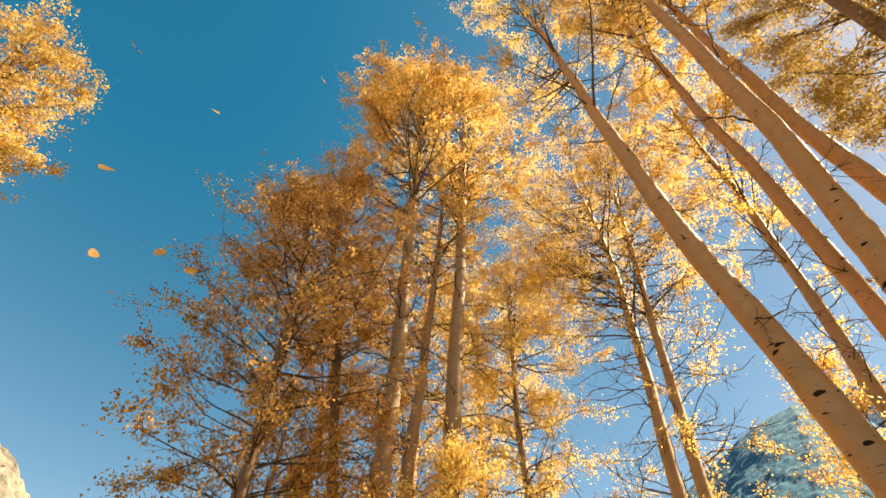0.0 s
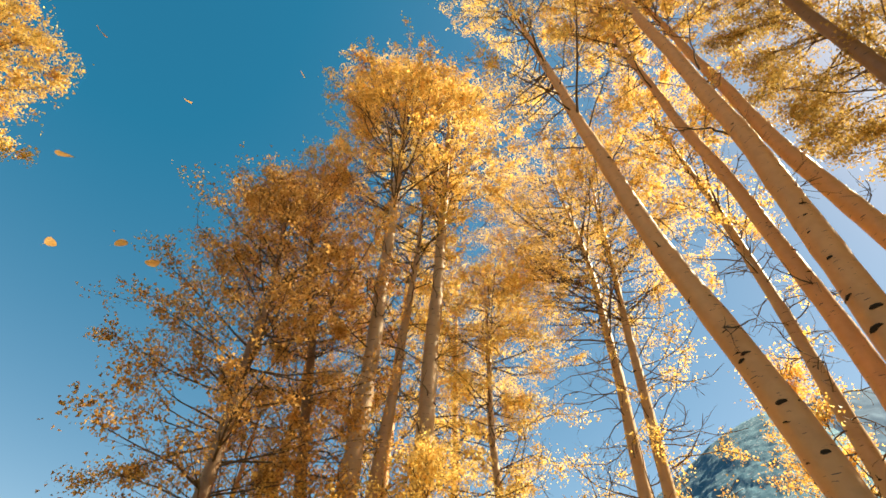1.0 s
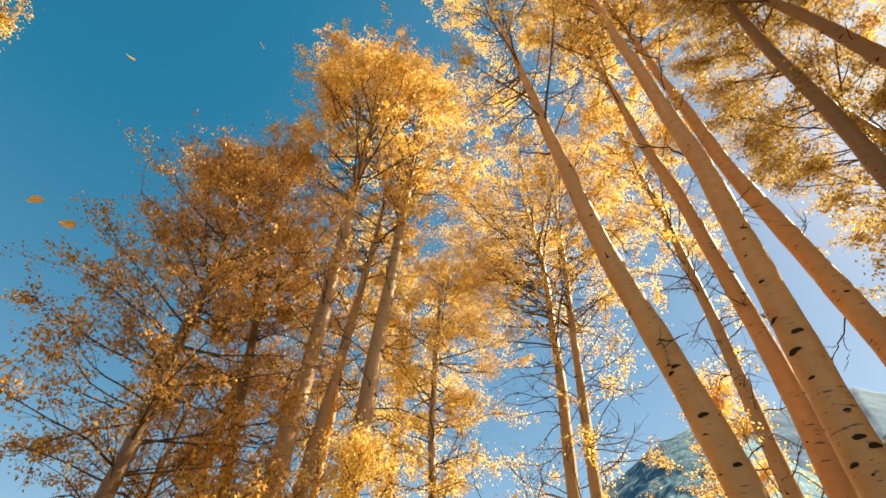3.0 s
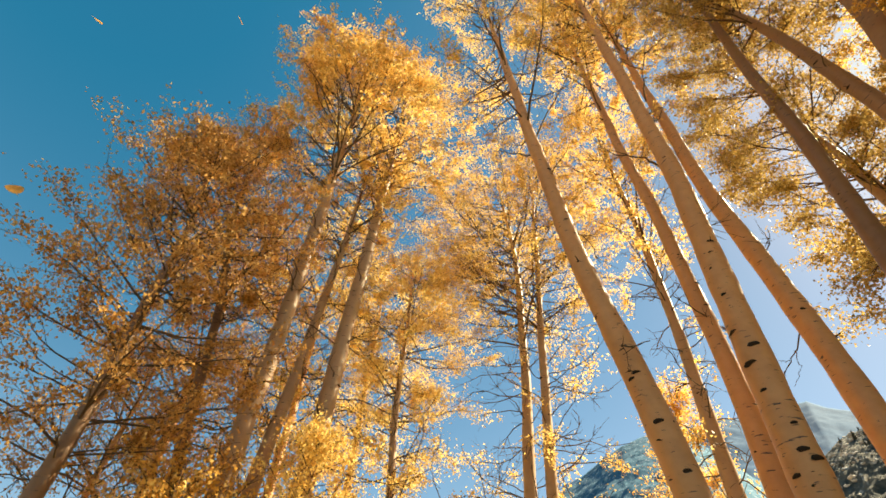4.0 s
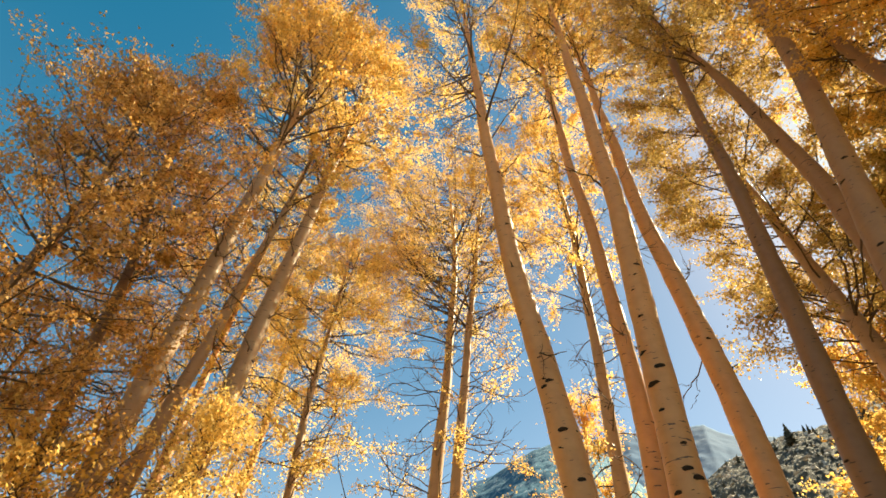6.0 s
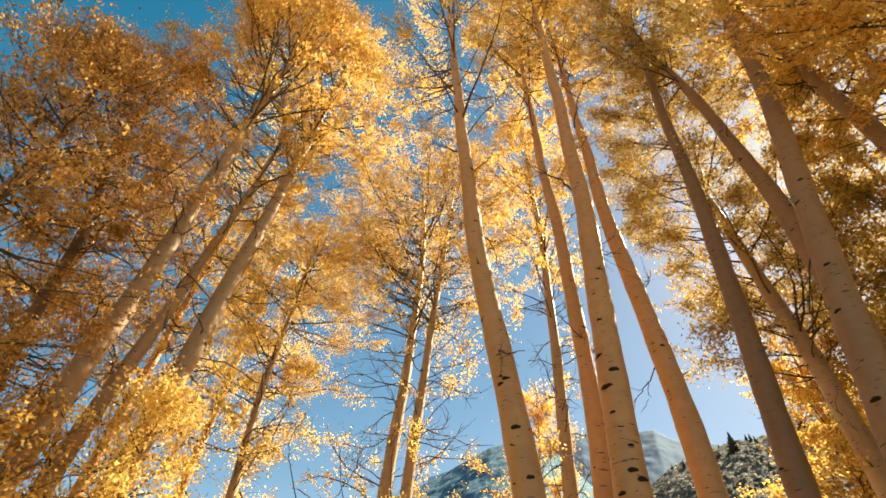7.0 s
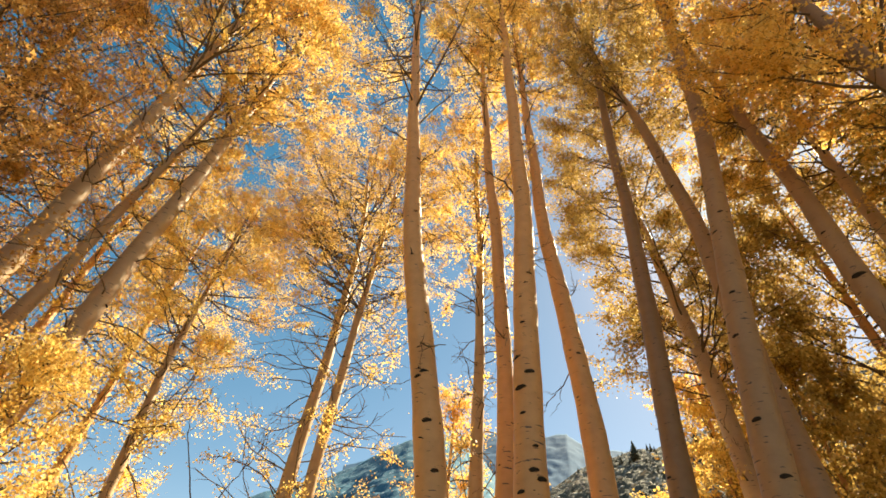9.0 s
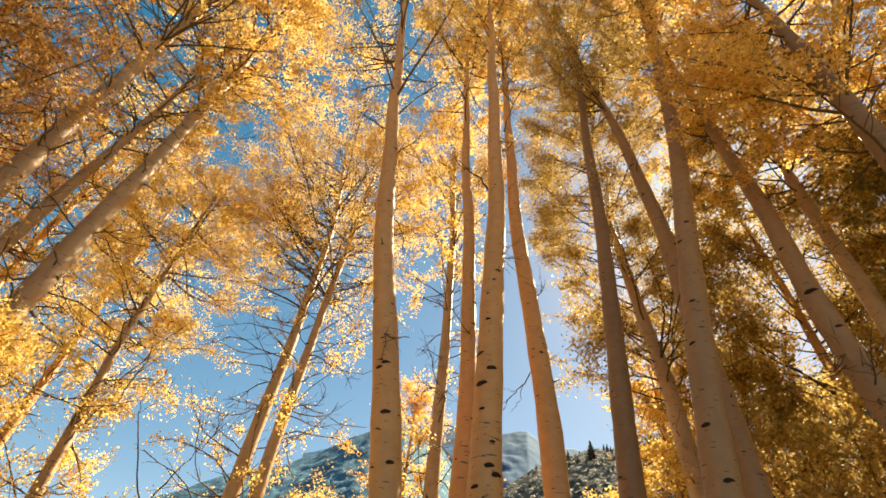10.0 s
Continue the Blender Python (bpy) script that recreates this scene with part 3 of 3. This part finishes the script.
def ridge(name, label, mat, far, profile, depth, rough, seed, step=0.25, rows=46, smooth=True):
    """A mountainside: profile is (degrees clockwise from +y, degrees up) along its crest, far metres off."""
    prof = np.array(profile)
    az = np.arange(prof[0, 0], prof[-1, 0] + step, step)
    el = np.interp(az, prof[:, 0], prof[:, 1])
    verts = []
    for i in range(rows + 1):
        u = i / rows
        dist = far - depth * (1 - u)
        for a_, e_ in zip(az, el):
            x, y = math.sin(radians(a_)) * dist, math.cos(radians(a_)) * dist
            top = far * math.tan(radians(e_))
            p = Vector((x, y, 0)) / far * 14 + Vector((seed, 0, 0))
            n1 = noise.fractal(p, 0.7, 2.2, 8)
            n2 = abs(noise.noise(p * 2.3)) + 0.6 * abs(noise.noise(p * 6.1))
            h = top * (u ** 0.9) + rough * far * (n1 * 0.5 - n2 * 0.6) * (0.25 + 0.75 * math.sin(math.pi * min(u, 0.92)))
            verts.append((x, y, max(h, -1.0) if i else -1.0))
    w = len(az)
    back_row = [(math.sin(radians(a_)) * (far + depth * 0.5), math.cos(radians(a_)) * (far + depth * 0.5), -1.0) for a_ in az]
    v = np.array(verts + back_row)
    faces = np.array([(i * w + j, i * w + j + 1, (i + 1) * w + j + 1, (i + 1) * w + j) for i in range(rows + 1) for j in range(w - 1)])
    tagged(new(name, mesh_from(name, v, faces, mat, smooth)), label, "mountain", kind="structure")
    return v[:(rows + 1) * w].reshape(rows + 1, w, 3), az


ridge("backdrop_ridge", "pale blue hazy ridge on the horizon", ROCK_HAZIER, 2600,
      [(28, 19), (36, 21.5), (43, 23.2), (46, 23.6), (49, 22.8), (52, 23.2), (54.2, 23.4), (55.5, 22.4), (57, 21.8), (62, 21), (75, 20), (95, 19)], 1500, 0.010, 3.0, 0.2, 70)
ridge("backdrop_mountain", "hazy blue grey mountain with snow patches and bare rock", ROCK_HAZED, 1400,
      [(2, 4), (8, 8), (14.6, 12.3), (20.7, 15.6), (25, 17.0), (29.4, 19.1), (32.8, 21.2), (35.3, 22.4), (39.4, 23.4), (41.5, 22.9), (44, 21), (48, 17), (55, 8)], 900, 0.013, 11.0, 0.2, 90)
HILL, HILL_AZ = ridge("backdrop_hill", "rocky hillside of pale broken granite", ROCK_HILL, 260,
      [(46, 9), (49, 14.5), (51.2, 17.8), (53.1, 18.8), (55.2, 20.1), (58.5, 21.0), (61.4, 21.5), (65, 21.7), (70, 23), (78, 25), (90, 26), (105, 24), (125, 18)], 170, 0.018, 23.0, 0.12, 130, False)
ridge("backdrop_cliff", "sunlit beige granite cliff", ROCK_CLIFF, 420,
      [(-85, 26), (-65, 24), (-52, 22.5), (-47, 20.5), (-44, 18.7), (-42.5, 17.2), (-40.8, 16.5), (-39, 14.6), (-37.3, 13.8), (-34, 10), (-30, 5)], 200, 0.035, 37.0, 0.12, 90, False)


# ---- conifers on the hill ----
def conifer_mesh(seed):
    """A narrow ragged conifer one metre high: tiers of drooping boughs."""
    rng = np.random.default_rng(seed)
    verts, faces = [], []
    tiers = 11
    for i in range(tiers):
        u = i / tiers
        z = 0.10 + 0.86 * u
        r = 0.20 * (1 - u) ** 0.85 + 0.015
        n = 11
        a0 = rng.uniform(0, 6.28)
        first = len(verts)
        verts.append((0, 0, z + 0.11))
        for j in range(n):
            t = a0 + 2 * math.pi * j / n
            rr = r * rng.uniform(0.6, 1.15) * (1.0 if j % 2 else 0.62)
            verts.append((rr * math.cos(t), rr * math.sin(t), z - 0.035 * rng.uniform(0.2, 1.4)))
        faces += [(first, first + 1 + j, first + 1 + (j + 1) % n) for j in range(n)]
    return mesh_from("foliage", np.array(verts), np.array(faces), NEEDLES)


def stem_mesh():
    t = Tubes()
    t.add([(0, 0, -0.15), (0, 0, 0.3), (0.005, 0, 0.95)], (0.028, 0.02, 0.003), 6)
    return t.mesh("stem", TWIG)


CONIFERS, STEM = [conifer_mesh(s) for s in (1, 2, 3)], stem_mesh()


def conifer(place, height, k):
    tree = tagged(new("conifer"), "dark green conifer on the rocky hillside", "tree", "hillside conifers")
    tree.matrix_basis = Matrix.Translation(place) @ Matrix.Diagonal((height * 1.5, height * 1.5, height, 1)) @ pose(0, 0, 0, 0, 0, 67 * k)
    child("stem", STEM, tree)
    child("foliage", CONIFERS[k % 3], tree, kind="stuff")


rng_hill = np.random.default_rng(5)
rows_ = HILL.shape[0]


def on_hill(azimuth, up):
    return Vector(HILL[min(int(up * (rows_ - 1)), rows_ - 1), int(np.searchsorted(HILL_AZ, azimuth))])


def boulders(count):
    """Broken granite blocks strewn over the hillside."""
    rng = np.random.default_rng(8)
    bm = bmesh.new()
    bmesh.ops.create_icosphere(bm, subdivisions=1, radius=1.0)
    unit = np.array([v.co for v in bm.verts])
    tri = np.array([[v.index for v in f.verts] for f in bm.faces])
    bm.free()
    verts, faces = [], []
    for k in range(count):
        size = rng.choice([0.25, 0.4, 0.65, 1.1], p=[0.4, 0.33, 0.2, 0.07])
        shape = unit * rng.uniform(0.6, 1.2, (len(unit), 1)) * size * rng.uniform(0.7, 1.4, 3) * (1.3, 1.3, 0.75)
        verts.append(shape + np.array(on_hill(rng.uniform(50, 72), rng.uniform(0.35, 1.0) ** 0.5)) + (0, 0, size * 0.15))
        faces.append(tri + k * len(unit))
    rocks = new("boulders", mesh_from("boulders", np.concatenate(verts), np.concatenate(faces), ROCK_PALE))
    return tagged(rocks, "pale broken granite blocks strewn over the hillside", "rocks", kind="stuff")


boulders(900)
for k in range(190):
    place = on_hill(rng_hill.uniform(54, 100) if k > 70 else rng_hill.uniform(54, 68), rng_hill.uniform(0.45, 1.0) ** 0.6)
    conifer(place, rng_hill.choice([0.9, 1.5, 2.2, 3.2], p=[0.4, 0.32, 0.2, 0.08]), k)
for k, (azimuth, up, height) in enumerate(((61.4, 0.84, 10), (63.2, 0.9, 5), (66.5, 0.78, 11), (68.0, 0.8, 9), (56.3, 0.9, 4), (58.8, 0.93, 5))):
    conifer(on_hill(azimuth, up), height, k)


# ---- dead branches that hang on the near trunks ----
def dead_branch(runs, thick, label):
    t = Tubes()
    for n, run in enumerate(runs):
        pts = np.array(run, dtype=float)
        g = np.linspace(0, 1, 4 * len(pts))
        fine = np.stack([np.interp(g, np.linspace(0, 1, len(pts)), pts[:, k]) for k in range(3)], 1)
        fine += np.random.default_rng(n + len(pts)).normal(size=fine.shape) * 0.012
        fine[0] = pts[0]
        t.add(fine, np.linspace(thick if n == 0 else thick * 0.5, thick * 0.2, len(fine)), 6)
    return tagged(new("dead_branch", t.mesh("dead_branch", TWIG)), label, "branch")


dead_branch([[(5.80, 4.10, 11.9), (6.46, 4.33, 12.95), (6.66, 4.06, 14.41), (6.91, 3.66, 15.76)],
             [(6.66, 4.06, 14.41), (6.40, 4.25, 15.1), (6.30, 4.30, 15.9)], [(6.8, 3.85, 15.1), (7.3, 3.4, 15.6), (7.9, 3.1, 15.7)]],
            0.035, "bare dark branch forking from an aspen trunk")
dead_branch([[(5.74, 4.06, 9.25), (5.70, 4.45, 10.24), (5.49, 4.97, 11.09), (5.24, 5.19, 11.72)], [(5.6, 4.7, 10.7), (5.25, 4.8, 10.9)]],
            0.028, "bare dark branch reaching up from an aspen trunk")
dead_branch([[(7.22, 4.25, 6.3), (7.19, 4.7, 5.9), (7.03, 4.9, 5.63), (6.94, 5.02, 5.49)], [(7.18, 4.71, 5.9), (7.15, 4.75, 5.6), (7.03, 4.9, 5.35)],
             [(7.1, 4.8, 5.75), (6.95, 4.95, 5.8)], [(7.05, 4.88, 5.65), (6.9, 5.0, 5.3), (6.85, 5.05, 5.28)]],
            0.014, "broken dead twigs hanging on an aspen trunk")
dead_branch([[(8.02, 1.40, 7.55), (8.02, 1.95, 6.9), (7.96, 2.25, 6.23), (7.95, 2.28, 5.82), (7.98, 2.16, 5.57)]],
            0.018, "curved dead branch hanging from an aspen trunk")


# ---- leafless sapling ----
def bare_sapling(stems, seed, label):
    rng = np.random.default_rng(seed)
    t = Tubes()

    def grow(p, d, length, r, level):
        pts = [p]
        for _ in range(5):
            d = d + rng.normal(size=3) * 0.16 + np.array([0, 0, 0.05])
            d /= np.linalg.norm(d)
            pts.append(pts[-1] + d * length / 5)
        t.add(pts, np.linspace(r, r * 0.45, 6), 4)
        if level < 2:
            for _ in range(3):
                k = rng.integers(2, 6)
                grow(pts[k], d + rng.normal(size=3) * 0.5, length * rng.uniform(0.4, 0.65), r * 0.6, level + 1)

    for run, shoots in stems:
        pts = np.array(run, dtype=float)
        g = np.linspace(0, 1, 16)
        at = np.linspace(0, 1, len(pts))
        fine = np.stack([np.interp(g, at, pts[:, k]) for k in range(3)], 1)
        fine[1:] += rng.normal(size=(15, 3)) * 0.012
        t.add(fine, np.linspace(0.016, 0.005, 16), 5)
        for _ in range(shoots):
            k = rng.integers(10, 15)
            d = fine[k + 1] - fine[k]
            grow(fine[k], d / np.linalg.norm(d) + rng.normal(size=3) * 0.5, rng.uniform(0.3, 0.7), 0.006, 0)
    return tagged(new("bare_sapling", t.mesh("bare_sapling", TWIG)), label, "tree")


bare_sapling([([(3.25, 8.85, 0), (3.1, 8.85, 3.5), (2.73, 8.92, 4.23), (2.48, 8.97, 4.8), (2.46, 8.97, 5.15)], 2),
              ([(3.25, 8.85, 0), (3.18, 8.81, 3.6), (3.35, 8.77, 4.08), (3.54, 8.71, 4.44), (3.72, 8.65, 4.87)], 9)],
             3, "leafless young tree with thin grey branches")


# ---- leaves in the air ----
def falling_leaf(place, size, turn):
    n = 14
    ring = [(0.5 * math.sin(t) * (1 - 0.12 * math.cos(t)), -0.5 * math.cos(t), 0.10 * math.sin(t) ** 2) for t in [2 * math.pi * i / n for i in range(n)]]
    v = np.array([(0, 0, -0.02)] + ring + [(0.02, -0.5, 0), (-0.02, -0.5, 0), (0.03, -0.95, 0.06)])
    f = np.array([(0, 1 + i, 1 + (i + 1) % n) for i in range(n)] + [(n + 1, n + 2, n + 3)])
    ob = tagged(new("falling_leaf", mesh_from("falling_leaf", v, f, LEAF_COPPER, True)), "single golden aspen leaf drifting in the air", "leaf", "drifting leaves")
    ob.matrix_basis = Matrix.Translation(place) @ pose(0, 0, 0, *turn) @ Matrix.Diagonal((size, size, size, 1))


for place, size, turn in (((-2.28, 2.25, 5.72), 0.095, (40, 20, 10)), ((-2.60, 2.49, 3.95), 0.081, (80, 30, 50)), ((-2.16, 1.28, 4.76), 0.095, (50, -20, 80)),
                          ((-2.12, 1.71, 3.93), 0.101, (60, 10, 20)), ((-2.16, 2.54, 4.03), 0.088, (75, 50, 0)), ((-1.85, 2.54, 3.85), 0.095, (70, -40, 30)),
                          ((-2.18, 3.29, 5.49), 0.081, (30, 40, 60)), ((-1.50, 2.46, 6.96), 0.095, (20, 60, 0))):
    falling_leaf(place, size, turn)
